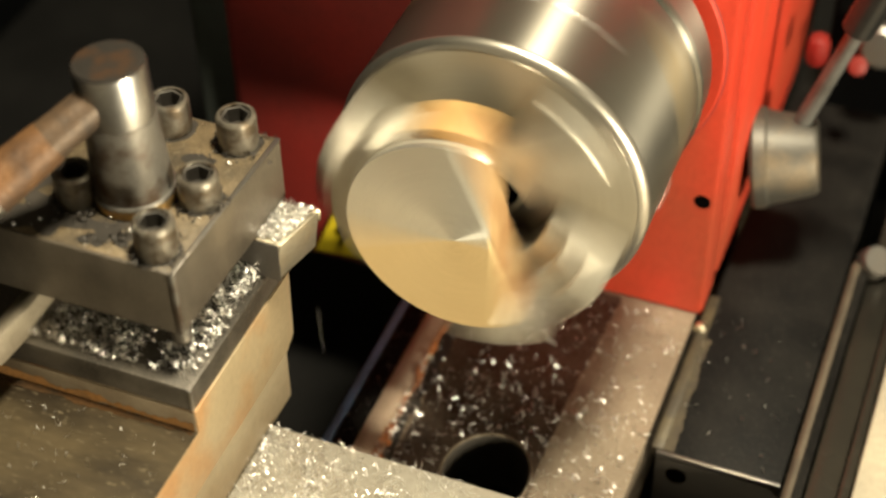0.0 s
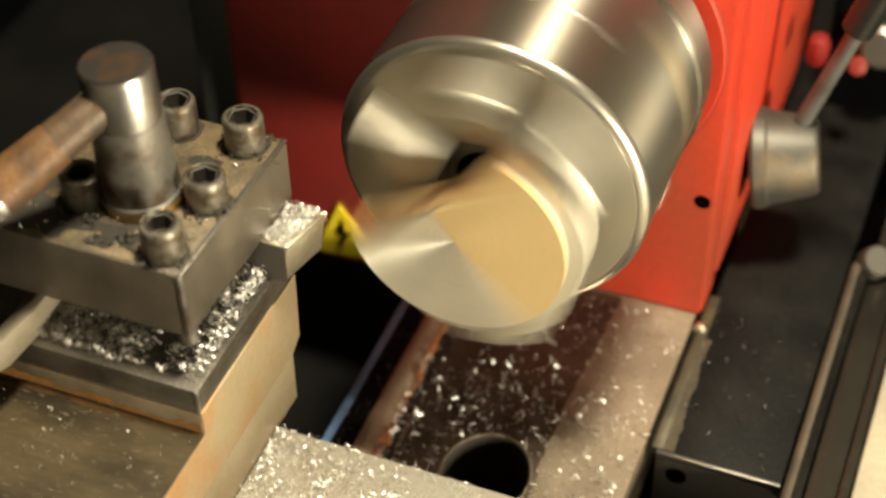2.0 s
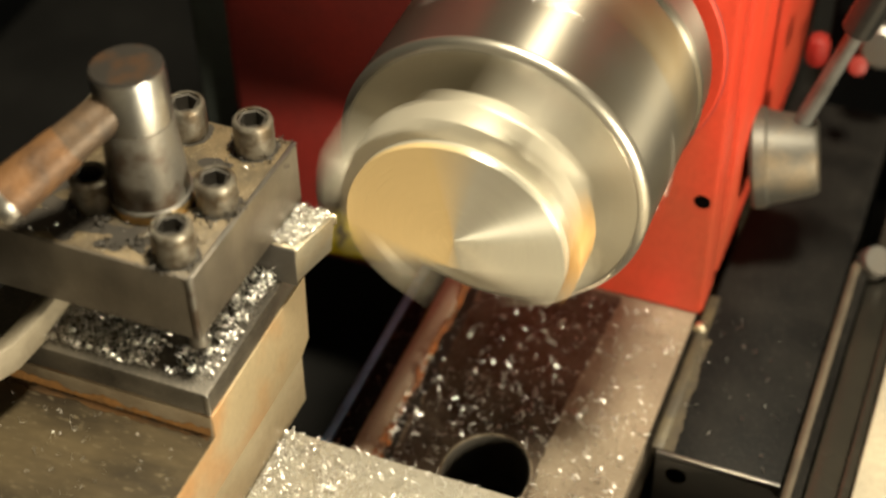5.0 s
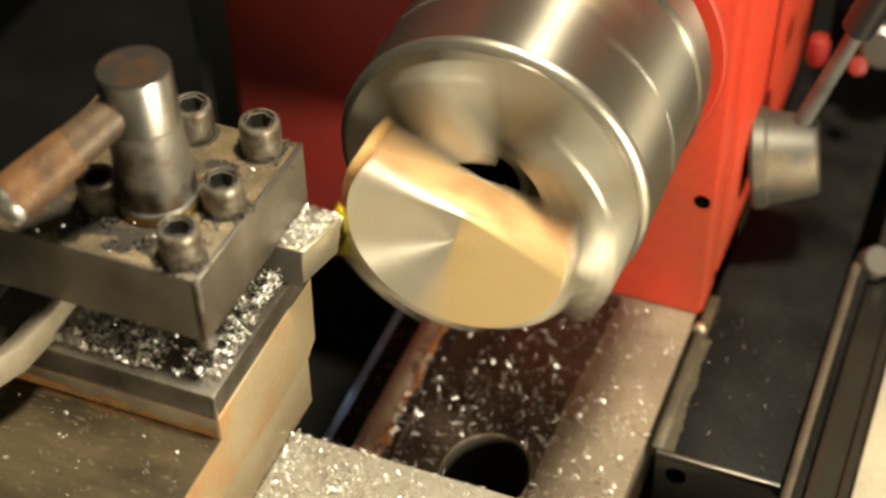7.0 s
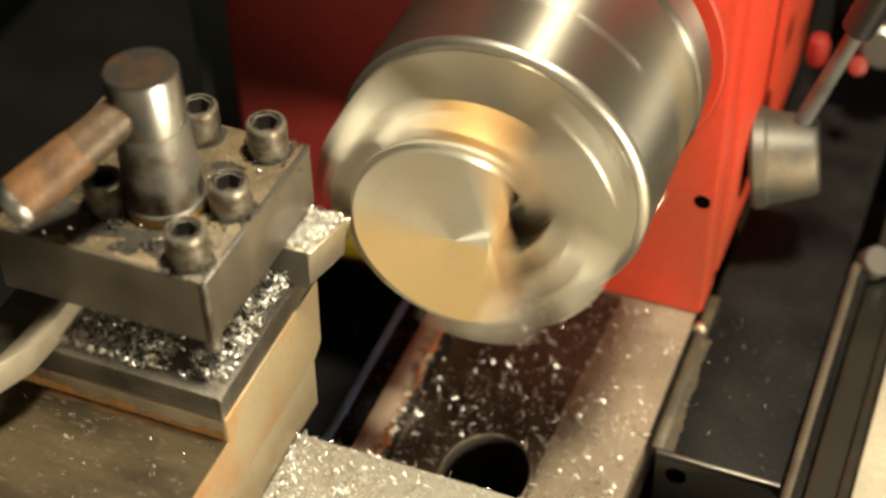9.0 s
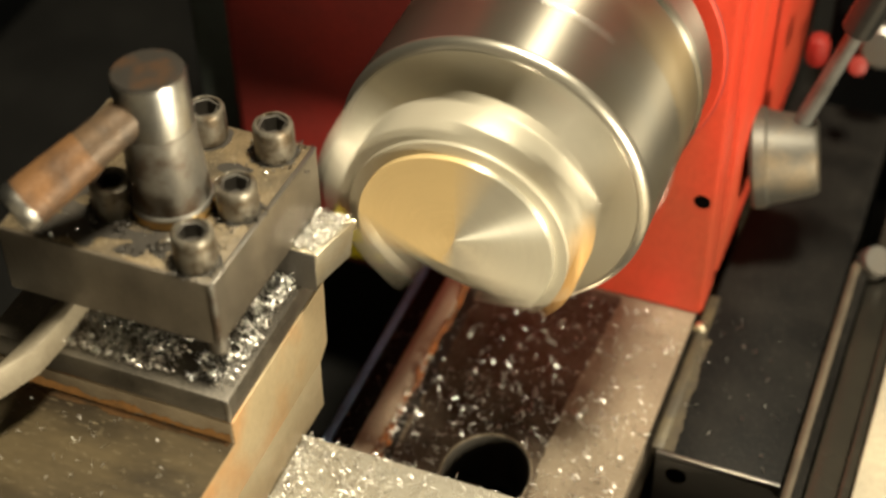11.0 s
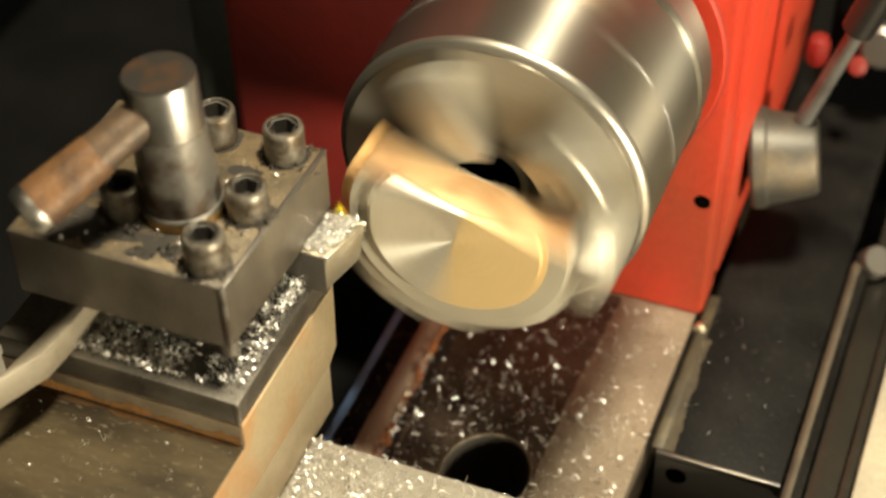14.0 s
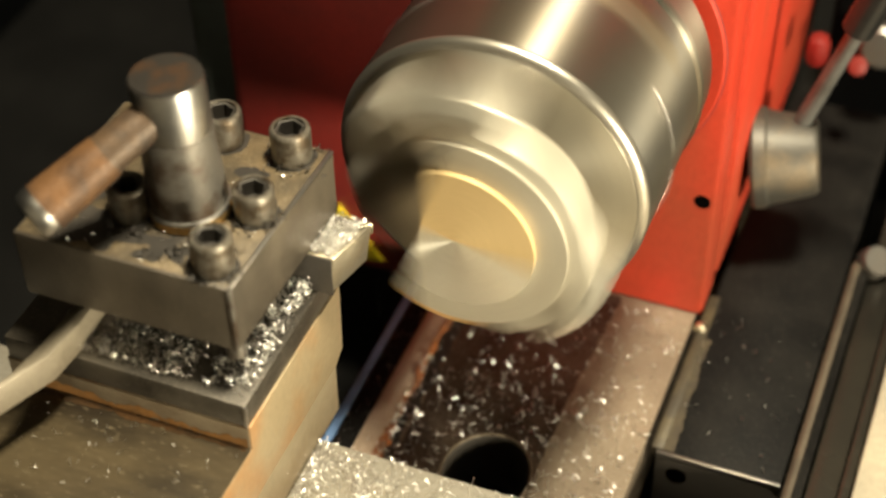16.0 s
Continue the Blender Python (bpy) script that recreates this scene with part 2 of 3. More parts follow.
def turned(profile, start, end, steps=48, bm=None):
    """A turned solid: profile of (way along from start towards end, radius)."""
    own = bmesh.new()
    a, b = Vector(start), Vector(end)
    d = (b - a).normalized()
    u = d.orthogonal().normalized()
    w = d.cross(u)
    rings = []
    for s, r in profile:
        if r < 1e-4:
            rings.append([own.verts.new(a + d * s)])
        else:
            rings.append([own.verts.new(a + d * s + r * (u * math.cos(math.tau * i / steps) + w * math.sin(math.tau * i / steps))) for i in range(steps)])
    for p, q in zip(rings, rings[1:]):
        for i in range(steps):
            j = (i + 1) % steps
            if len(p) == 1 and len(q) == 1:
                continue
            if len(p) == 1:
                own.faces.new((p[0], q[i], q[j]))
            elif len(q) == 1:
                own.faces.new((p[i], p[j], q[0]))
            else:
                own.faces.new((p[i], p[j], q[j], q[i]))
    return join(bm, own)


def rod(start, end, r0, r1=None, chamfer=0.4, steps=32, bm=None):
    r1 = r0 if r1 is None else r1
    n = (Vector(end) - Vector(start)).length
    return turned([(0, 0), (0, r0 - chamfer), (chamfer, r0), (n - chamfer, r1), (n, r1 - chamfer), (n, 0)], start, end, steps, bm)


def swarf(rng, at, size, bm, thin=1.0):
    """One curled chip: a thin ribbon bent round a small radius."""
    turnm = Euler((rng.uniform(0, 6.3), rng.uniform(0, 6.3), rng.uniform(0, 6.3))).to_matrix()
    r, arc, wide = size * rng.uniform(0.35, 0.65), rng.uniform(2.0, 6.0), size * rng.uniform(0.07, 0.15) * thin
    n = 9
    last = None
    for i in range(n + 1):
        a = arc * i / n
        c = Vector((r * math.cos(a), r * math.sin(a), i * wide * 0.25))
        pair = [bm.verts.new(Vector(at) + turnm @ (c + Vector((0, 0, s)))) for s in (-wide / 2, wide / 2)]
        if last:
            bm.faces.new((last[0], last[1], pair[1], pair[0]))
        last = pair


def heap(count, place, sizes, seed, thin=1.0):
    rng = random.Random(seed)
    bm = bmesh.new()
    for _ in range(count):
        at = place(rng)
        if at:
            swarf(rng, at, rng.uniform(*sizes), bm, thin)
    return bm


def ragged(a, b, half, wave, up, seed, bm=None, steps=90):
    """A thin uneven strip lying from a to b; half its width, how uneven, and a way across it."""
    rng, bm = random.Random(seed), bm or bmesh.new()
    a, b, up = Vector(a), Vector(b), Vector(up)
    drift, last = [0.0, 0.0], None
    for i in range(steps + 1):
        c = a.lerp(b, i / steps)
        for k in (0, 1):
            drift[k] = drift[k] * 0.8 + rng.uniform(-1, 1) * wave
        pair = [bm.verts.new(c - up * max(0.05, half + drift[0])), bm.verts.new(c + up * max(0.05, half + drift[1]))]
        if last:
            bm.faces.new((last[0], last[1], pair[1], pair[0]))
        last = pair
    return bm


def blot(at, r, stretch, seed, bm=None):
    """A flat uneven stain round a place."""
    rng, bm, k = random.Random(seed), bm or bmesh.new(), 36
    waves = [(rng.uniform(0, 6.3), rng.uniform(0.05, 0.22)) for _ in range(6)]
    ring = []
    for i in range(k):
        a = math.tau * i / k
        q = r * (1 + sum(w * math.sin((j + 2) * a + p) for j, (p, w) in enumerate(waves)))
        ring.append(bm.verts.new((at[0] + q * stretch * math.cos(a), at[1] + q * math.sin(a), at[2])))
    bm.faces.new(ring)
    return bm


# ---- the machine's large structure ----
def bed():
    t = thing("lathe_bed", (10, 60, -150), "brown oily cast-iron lathe bed strewn with bright chips", "lathe bed")
    bm = bmesh.new()
    x0, x1, y0, y1 = -25.0, 42.4, -160.0, 200.0
    outer = [bm.verts.new(p) for p in ((x0, y0, -90), (x1, y0, -90), (x1, y1, -90), (x0, y1, -90))]
    ring = []
    for i in range(40):
        a = math.tau * i / 40
        ring.append(bm.verts.new((5.2 + 12 * math.cos(a), 7 + 14 * math.sin(a), -90)))
    edges = [bm.edges.new((v[i], v[(i + 1) % len(v)])) for v in (outer, ring) for i in range(len(v))]
    bmesh.ops.triangle_fill(bm, use_beauty=True, edges=edges)
    made = bmesh.ops.extrude_face_region(bm, geom=bm.faces[:])
    bmesh.ops.translate(bm, vec=(0, 0, -22), verts=[v for v in made["geom"] if isinstance(v, bmesh.types.BMVert)])
    part("bed_plate", bm, M_BED, t, "brown oily iron with a round hole")
    # black liner puts the hole's shade, besides oil, into the wall's colour
    liner = bmesh.new()
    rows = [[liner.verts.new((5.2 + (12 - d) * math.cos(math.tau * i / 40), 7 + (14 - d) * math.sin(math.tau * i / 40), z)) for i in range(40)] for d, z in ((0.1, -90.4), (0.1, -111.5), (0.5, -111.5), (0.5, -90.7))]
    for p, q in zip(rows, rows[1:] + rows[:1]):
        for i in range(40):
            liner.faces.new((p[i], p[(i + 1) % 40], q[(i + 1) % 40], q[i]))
    part("hole_wall", liner, M_OIL_SHADE, t, "hole wall blackened by oil and painted shade")
    part("front_way", box((-32.2, -160, -112), (-25.4, 200, -89), 0.5), M_RAIL, t, "worn brown guide way")
    part("dark_flank", box((-39.5, -160, -112), (-32.4, 200, -92), 0.4), M_BLACK, t, "black flank strip beside the way")
    rust = ragged((-24.6, -60, -89.1), (-24.6, 92, -89.1), 0.7, 0.6, (1, 0, -0.35), 12, steps=170)
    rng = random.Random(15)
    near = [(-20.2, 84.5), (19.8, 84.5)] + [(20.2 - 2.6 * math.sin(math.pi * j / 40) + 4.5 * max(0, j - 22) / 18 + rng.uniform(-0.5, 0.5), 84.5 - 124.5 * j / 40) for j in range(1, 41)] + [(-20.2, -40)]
    # darker patch over the plate, painting in the shade under the chuck
    shade_patch = bmesh.new()
    loops = [[shade_patch.verts.new((x, y, -89.93)) for x, y in near], [shade_patch.verts.new((5.2 + 12.6 * math.cos(math.tau * j / 40), 7 + 14.6 * math.sin(math.tau * j / 40), -89.93)) for j in range(40)]]
    bmesh.ops.triangle_fill(shade_patch, use_beauty=True, edges=[shade_patch.edges.new((v[j], v[(j + 1) % len(v)])) for v in loops for j in range(len(v))])
    part("bed_shade", shade_patch, M_SHADED_BED, t, "darker brown patch painted where the chuck shades the plate")
    # dark strip puts in the groove's shade along the way
    part("shade_line", ragged((-22.6, -60, -89.86), (-22.6, 92, -89.86), 1.9, 0.5, (1, 0, 0), 13, steps=150), M_OIL_SHADE, t, "black strip painted for the shaded groove beside the way")
    part("way_edge", rust, M_ORANGE, t, "orange rusty edge of the way")
    part("lower_guide", box((-42.4, -160, -114), (-39.7, 140, -92.4), 0.4), M_BLUE, t, "guide strip with a blue reflection painted in its colour")
    return t


def headstock():
    t = thing("headstock", (0, 120, -90), "bright red enamelled lathe headstock on the bed", "headstock")
    out = [(-44, -90), (44, -90), (44.6, 60), (-44, 60)]
    part("front_plate", prism(out, 1, 85, 100, 1.6), M_RED, t)
    part("side_casting", prism([(-42, -89), (44, -89), (46, -60), (46, 62), (-42, 62)], 1, 100.2, 230, 2.5), M_RED, t)
    part("bearing_ring", turned([(0, 30), (0, 41.9), (0.4, 42.5), (1.0, 42.7), (1.0, 30)], (0, 84.2, 0), (0, 90, 0), 64), M_RED, t, "round red bearing cover")
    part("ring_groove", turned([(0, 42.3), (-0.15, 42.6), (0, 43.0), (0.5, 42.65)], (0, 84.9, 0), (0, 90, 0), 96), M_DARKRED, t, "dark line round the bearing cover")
    part("screw_hole", rod((40.5, 85.3, -46), (40.5, 84.75, -46), 2.3, chamfer=0.1), M_HOLE, t, "black disc standing in for a shaded screw hole")
    return t


def front_cover():
    t = thing("front_cover", (-75, 120, -106), "red sheet-metal control cover, darkened in its colour for shade", "cover")
    # the panel's red is darkened to paint in the shade on it
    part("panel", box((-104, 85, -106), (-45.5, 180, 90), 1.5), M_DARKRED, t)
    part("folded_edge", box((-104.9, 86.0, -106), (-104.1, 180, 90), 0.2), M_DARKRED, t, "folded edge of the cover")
    c = thing("column", (-114, 120, -106), "dark grey-green painted column beside the red cover", "column")
    part("upright", box((-122, 92, -106), (-105.2, 150, 90), 3), M_COLUMN, c)
    sign = thing("warning_sticker", (-70, 84.5, -103), "yellow triangular warning sticker with a black bolt sign on the cover", "sticker")
    part("triangle", prism([(-72.6, -81.5), (-82, -103.8), (-58, -101)], 1, 84.3, 84.9, 0), M_YELLOW, sign, "yellow triangle")
    part("bolt_sign", prism([(-71.5, -87), (-74.5, -94), (-71.8, -93.5), (-74.3, -100), (-68.5, -92), (-70.8, -92.3)], 1, 83.9, 84.25, 0), M_HOLE, sign, "black zigzag sign")
    return t


def side_slab():
    t = thing("side_slab", (62, 120, -130), "black steel slab along the bed with a worn bright edge", "slab")
    part("slab_body", box((45.6, 32.5, -135), (80.5, 240, -91.5), 0.8), M_BLACK, t)
    part("worn_edge", prism([(44.2, -91.2), (47.4, -91.0), (47.4, -93), (44.2, -95)], 1, 33, 96, 0.3), M_OLIVE, t, "bare yellowish worn edge")
    part("bare_margin", ragged((49.0, 33.2, -91.44), (47.6, 78, -91.44), 1.5, 0.3, (1, 0, 0), 61, steps=60), M_OLIVE, t, "paint worn off along the edge")
    part("front_face", box((45.9, 32.0, -134), (80.2, 32.7, -93.5), 0.2), M_DARKSTEEL, t, "dull grey end face")
    part("front_lip", box((45.8, 31.6, -93.4), (80.3, 32.6, -91.2), 0.3), M_STEEL, t, "bright worn front edge")
    part("bolt_hole", rod((52, 33.4, -99.5), (52, 31.8, -99.5), 3.0, chamfer=0.1), M_HOLE, t, "black disc standing in for a shaded drilled hole")
    s = thing("clamp_screw", (45.0, 80, -92), "small bright round-headed screw at the headstock foot", "screw")
    part("head", turned([(0, 0), (0, 2.2), (1.0, 2.1), (1.9, 1.3), (2.2, 0)], (45.0, 81.5, -91.5), (45.0, 80.5, -80), 20), M_TIP, s)
    r = thing("guard_rail", (84, 60, -120), "grey rounded steel rail running along the black slab", "rail")
    part("bar", prism([(81.2, -92), (82.3, -89.6), (84.4, -89), (86, -90), (86.4, -93), (86.4, -120), (81.2, -120)], 1, -140, 124, 0.4), M_BLACK, r)
    part("bright_ridge", rod((82.9, -140, -90.5), (82.9, 123, -90.5), 1.7), M_RIDGE, r, "bare worn ridge")
    part("end_knob", turned([(0, 0), (0, 4.4), (1, 5), (6, 5), (7, 4.4), (7, 0)], (86, 126, -92), (92, 120, -80), 32), M_STEEL, r, "round grey end screw")
    d = thing("drip_tray", (93, 60, -126), "dark oily metal tray strip beside the rail", "tray")
    part("strip", box((86.8, -160, -126), (95.0, 240, -93.5), 0.8), M_STRIPTRAY, d)
    part("outer_lip", box((95.2, -160, -126), (98.2, 240, -91.8), 0.9), M_STRIPTRAY, d, "dull oily raised lip")
    b = thing("bench_board", (150, 60, -140), "cream painted board along the back of the lathe", "board")
    part("board", box((98.6, -200, -140), (260, 91, -90), 1.5), M_CREAM, b)
    return t


def gear_lever():
    t = thing("gear_lever", (50, 122, -57), "grey metal lever hub with a chrome rod on the headstock side", "lever")
    a, e = Vector((46.5, 122, -57)), Vector((66, 126, -54))
    part("hub", turned([(0, 0), (0, 14.6), (1.2, 15.4), (4.5, 15.0), (5.2, 14.2), (17, 11.9), (18.8, 11.3), (19.6, 10.2), (19.6, 0)], a, e, 56), M_KNOB, t)
    part("lever_rod", rod((57.2, 126, -49), (75.5, 124, 11), 2.6, 2.4), M_STEELROD, t, "chrome rod")
    part("grip", rod((69.6, 125, -8), (79.4, 124, 24), 4.6, 5.2, 1.0), M_GRIP, t, "black grip sleeve")
    k = thing("red_handle", (60, 170, -40), "bright red plastic lever and button behind the hub", "handle")
    part("lever_arm", box((52.6, 155, -46), (59.6, 163, -35.5), 3.0), M_KNOBRED, k)
    part("button", turned([(0, 0), (0, 2.8), (2, 3.3), (5, 2.9), (6, 0)], (66, 181, -59), (69, 171, -54), 24), M_KNOBRED, k)
    g = thing("gear_cover", (100, 230, -130), "black painted gear cover behind the lever", "cover")
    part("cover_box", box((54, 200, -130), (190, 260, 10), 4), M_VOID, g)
    part("grey_boss", rod((72, 199.6, -60), (72.5, 190, -58.5), 7.5, chamfer=1.5), M_STEEL, g, "grey round boss")
    return t


def workshop():
    """A plain shed out of view that closes the place and shapes its bounce light."""
    bench = solo("floor", box((-900, -900, -330), (900, 900, -300), 0), M_VOID, (0, 0, -330), "near-black bench top for the unlit space under the lathe", "bench top", kind="structure")
    # unseen walls: pale ones bounce light, the west one darkens chuck reflections
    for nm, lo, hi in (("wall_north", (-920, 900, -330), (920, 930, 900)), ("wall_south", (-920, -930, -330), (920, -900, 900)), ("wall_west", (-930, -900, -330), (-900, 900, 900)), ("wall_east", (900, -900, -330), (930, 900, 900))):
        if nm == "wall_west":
            solo(nm, box(lo, hi, 0), M_GLOOM, lo, "unseen dark wall added to keep reflections dark", "wall", kind="structure")
        else:
            solo(nm, box(lo, hi, 0), M_PALE, lo, "unseen pale wall added to bounce light", "wall", kind="structure")
    solo("ceiling", box((-930, -930, 902), (930, 930, 930), 0), M_PALE, (0, 0, 902), "unseen pale ceiling added to bounce light", "ceiling", kind="structure")
    # near-black tray and block added for the dark void round the bed
    tray = thing("chip_tray", (0, 0, -300), "black chip tray under the bed", "tray")
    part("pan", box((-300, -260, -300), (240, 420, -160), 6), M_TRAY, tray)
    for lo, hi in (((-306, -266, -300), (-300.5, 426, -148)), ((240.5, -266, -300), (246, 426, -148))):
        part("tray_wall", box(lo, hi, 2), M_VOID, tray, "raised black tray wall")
    back = solo("dark_backdrop", box((-420, 330, -300), (-150, 420, 160), 8), M_VOID, (-280, 370, -300), "near-black block standing in for the unlit background", "cabinet")
    return bench


# ---- the slides and the tool post, all carried across together ----
def saddle():
    t = thing("saddle", (0, -60, -92), "dark cast-iron saddle sitting on the bed ways", "saddle")
    part("casting", box((-120, -100, -88.5), (60, -30, -75), 1.0), M_DARKSTEEL, t)
    return t


def cross_slide():
    t = thing("cross_slide", (-20, -60, -74), "grey ground-iron cross slide covered with bright chips", "cross slide")
    part("table", box((-150, -100, -71), (64, -21.6, -58), 0.7), M_SLIDE, t)
    part("dovetail", prism([(-88, -74.5), (-34, -74.5), (-38, -71.2), (-84, -71.2)], 0, -150, 64, 0.2), M_DARKSTEEL, t)
    return t


def compound_slide():
    t = thing("compound_slide", (-70, -40, -58), "rust-streaked ground steel compound slide", "compound slide")
    lower = [(-140, -57.8), (-11, -57.8), (-10.6, -42.2), (-140, -42.2)]
    part("lower_slide", prism(lower, 0, -104, -41.42, 0.1), M_LOWER, t, "drab brown-grey lower casting")
    upper = [(-140, -42.15), (-10.2, -42.15), (-6.2, -39.5), (-5.2, -19.1), (-53.8, -19.1), (-53.8, -26), (-140, -26)]
    part("upper_slide", prism(upper, 0, -104, -41.4, 0.05), M_CAST, t)
    part("top_plate", box((-103.8, -139.5, -26.2), (-41.5, -54.2, -25.5), 0.1), M_PLATE, t, "dark oily top with stray chips")
    part("front_strip", box((-103.5, -54.1, -25.8), (-41.7, -53.82, -19.2), 0.05), M_STRIP, t, "dull brown-grey front strip")
    part("rust_band", ragged((-103, -55.3, -25.42), (-42.4, -55.0, -25.42), 0.8, 0.35, (0, 1, 0), 21), M_SEAM, t, "brown rust stain at the foot of the strip")
    part("rust_streak", ragged((-103, -54.16, -24.9), (-42.2, -54.16, -24.2), 1.3, 0.7, (0, 0, 1), 22), M_CREEP, t, "brown rust creeping up the strip")
    return t


def bolt_head(at, top, name_parent):
    x, y, z = at
    h = top - z
    own = turned([(h - 4.5, 0), (h - 4.5, 3.4), (h - 0.5, 3.4), (h, 3.6), (h, 4.1), (h - 0.5, 4.6), (h - 0.9, 4.7), (1.0, 4.7), (0.4, 4.5), (-0.2, 4.5), (-0.2, 0)], (x, y, z), (x, y, z + 1), 36)
    b = part("clamp_bolt", own, M_BOLT, name_parent, "steel socket-head clamp bolt with a brown worn rim")
    sock = bmesh.new()
    rows = []
    for r, z1 in ((3.5, top - 0.35), (2.95, top - 0.5), (2.95, top - 4.3)):
        rows.append([sock.verts.new((x + r * math.cos(math.tau * i / 6 + 0.3 * x), y + r * math.sin(math.tau * i / 6 + 0.3 * x), z1)) for i in range(6)])
    for p, q in zip(rows, rows[1:]):
        for i in range(6):
            sock.faces.new((p[i], p[(i + 1) % 6], q[(i + 1) % 6], q[i]))
    sock.faces.new(rows[-1])
    # darker steel than the bolt paints the shade inside the socket
    part("socket", sock, M_DARKSTEEL, b, "hexagon socket, its inner shade put in a darker steel")
    # flat dark patch: oil plus the bolt's contact shade painted in
    rng = random.Random(int(x * 10 + y))
    stain, k = bmesh.new(), 28
    rim = [stain.verts.new((x - 0.5 + r * math.cos(math.tau * i / k), y + 0.3 + r * math.sin(math.tau * i / k), z + 0.06)) for i in range(k) for r in [5.2 + rng.random() * 1.1]]
    stain.faces.new(rim)
    part("oil_shade", stain, M_OIL_SHADE, b, "dark patch of oil and painted shade round the bolt foot")


def tool_post():
    t = thing("tool_post", (-70, -25, -19), "dark oily four-way turret tool post with clamp bolts", "tool post")
    part("base_plate", box((-103.5, -53.9, -19), (-41.8, -4.8, -12), 0.5), M_BASE, t, "dark steel lower plate")
    part("worn_edge", prism([(-42.5, -54.05), (-41.65, -54.05), (-41.65, -53.2)], 2, -18.7, -12.2, 0.05), M_COLLAR, t, "bright worn corner")
    part("core", box((-86, -40, -12.1), (-58, -14, 0.6), 0.4), M_DARKSTEEL, t, "central core")
    part("top_block", prism([(-97, -49.6), (-44.0, -49.6), (-42.5, -0.2), (-97, -0.2)], 2, 0.4, 18.9, 0.7), M_BLOCK, t, "dark steel top block")
    part("dust_film", prism([(-96.2, -48.8), (-44.8, -48.8), (-43.4, -0.9), (-96.2, -0.9)], 2, 18.7, 19.0, 0.1), M_GRIMY, t, "olive oily dust over the top")
    part("worn_corner", prism([(-44.8, -49.9), (-43.8, -49.9), (-43.8, -48.8)], 2, 0.8, 18.6, 0.1), M_POST, t, "bright worn corner")
    part("worn_top_edge", prism([(-44.9, -49.3), (-43.85, -49.3), (-42.35, -0.5), (-43.5, -0.5)], 2, 18.6, 19.12, 0.15), M_STEEL, t, "bright worn edge")
    lean = Vector((-63.8, -29.2, 19))
    top = Vector((-65.3, -28.6, 55.0))
    part("washer", rod(lean, lean + Vector((0, 0, 2.2)), 9.4, chamfer=0.4, steps=48), M_BRASS, t, "oily brass washer")
    part("washer_lip", turned([(2.1, 8.2), (2.1, 9.3), (2.5, 9.5), (3.0, 9.2), (3.2, 8.3)], lean, top, 48), M_COLLAR, t, "bright lip over the washer")
    d = (top - lean).length
    part("clamp_nut", turned([(2.2, 0), (2.2, 8.4), (3.0, 8.8), (d * 0.62, 8.1), (d * 0.62, 7.4)], lean, top, 64), M_POST, t, "rust-spotted steel clamp nut")
    part("collar", turned([(d * 0.62, 7.3), (d * 0.62 + 0.1, 7.95), (d - 0.8, 8.0), (d - 0.6, 7.9)], lean, top, 64), M_COLLAR, t, "bright polished collar")
    part("nut_cap", turned([(d - 0.75, 7.95), (d - 0.1, 7.6), (d, 7.2), (d, 0)], lean, top, 64), M_RUST, t, "rusty brown top of the nut")
    root, tip = (-65.6, -31, 48.0), (-84.3, -58, 33.2)
    part("handle_neck", turned([(0, 0), (0, 4.2), (1, 4.4), (14, 4.75), (15.5, 4.85), (15.5, 4.0)], root, tip, 40), M_NECK, t, "grey-brown worn neck of the handle")
    part("lock_handle", turned([(15.3, 4.0), (15.4, 4.95), (17, 5.1), (24, 5.45), (31.6, 5.75), (31.7, 5.2), (34.0, 4.9), (34.4, 4.2), (34.5, 0)], root, tip, 40), M_HANDLE, t, "brown patinated locking handle")
    part("handle_rim", turned([(31.5, 5.7), (32.6, 5.85), (33.8, 5.7), (34.8, 5.2), (35.2, 4.5), (34.9, 4.0), (34.3, 3.9)], root, tip, 40), M_COLLAR, t, "bright worn handle end")
    for x, y in ((-50.2, -5.8), (-49.4, -26.2), (-50.4, -44.0), (-75.0, -35.4), (-67.4, -5.8)):
        bolt_head((x, y, 19), 28 - 0.9 * (x == -49.4), t)
    grime = blot((-80, -42, 19.05), 6.5, 1.5, 31)
    blot((-63, -43, 19.05), 4.2, 1.3, 32, grime)
    blot((-88, -30, 19.05), 5.0, 0.8, 33, grime)
    blot((-56, -15, 19.05), 3.2, 1.2, 34, grime)
    part("grime", grime, M_OIL_SHADE, t, "patches of black oily grime")
    part("clamp_screw_end", rod((-47.0, -45.5, -5), (-47.0, -45.5, 0.6), 2.4), M_STEEL, t, "screw end under the block")
    return t


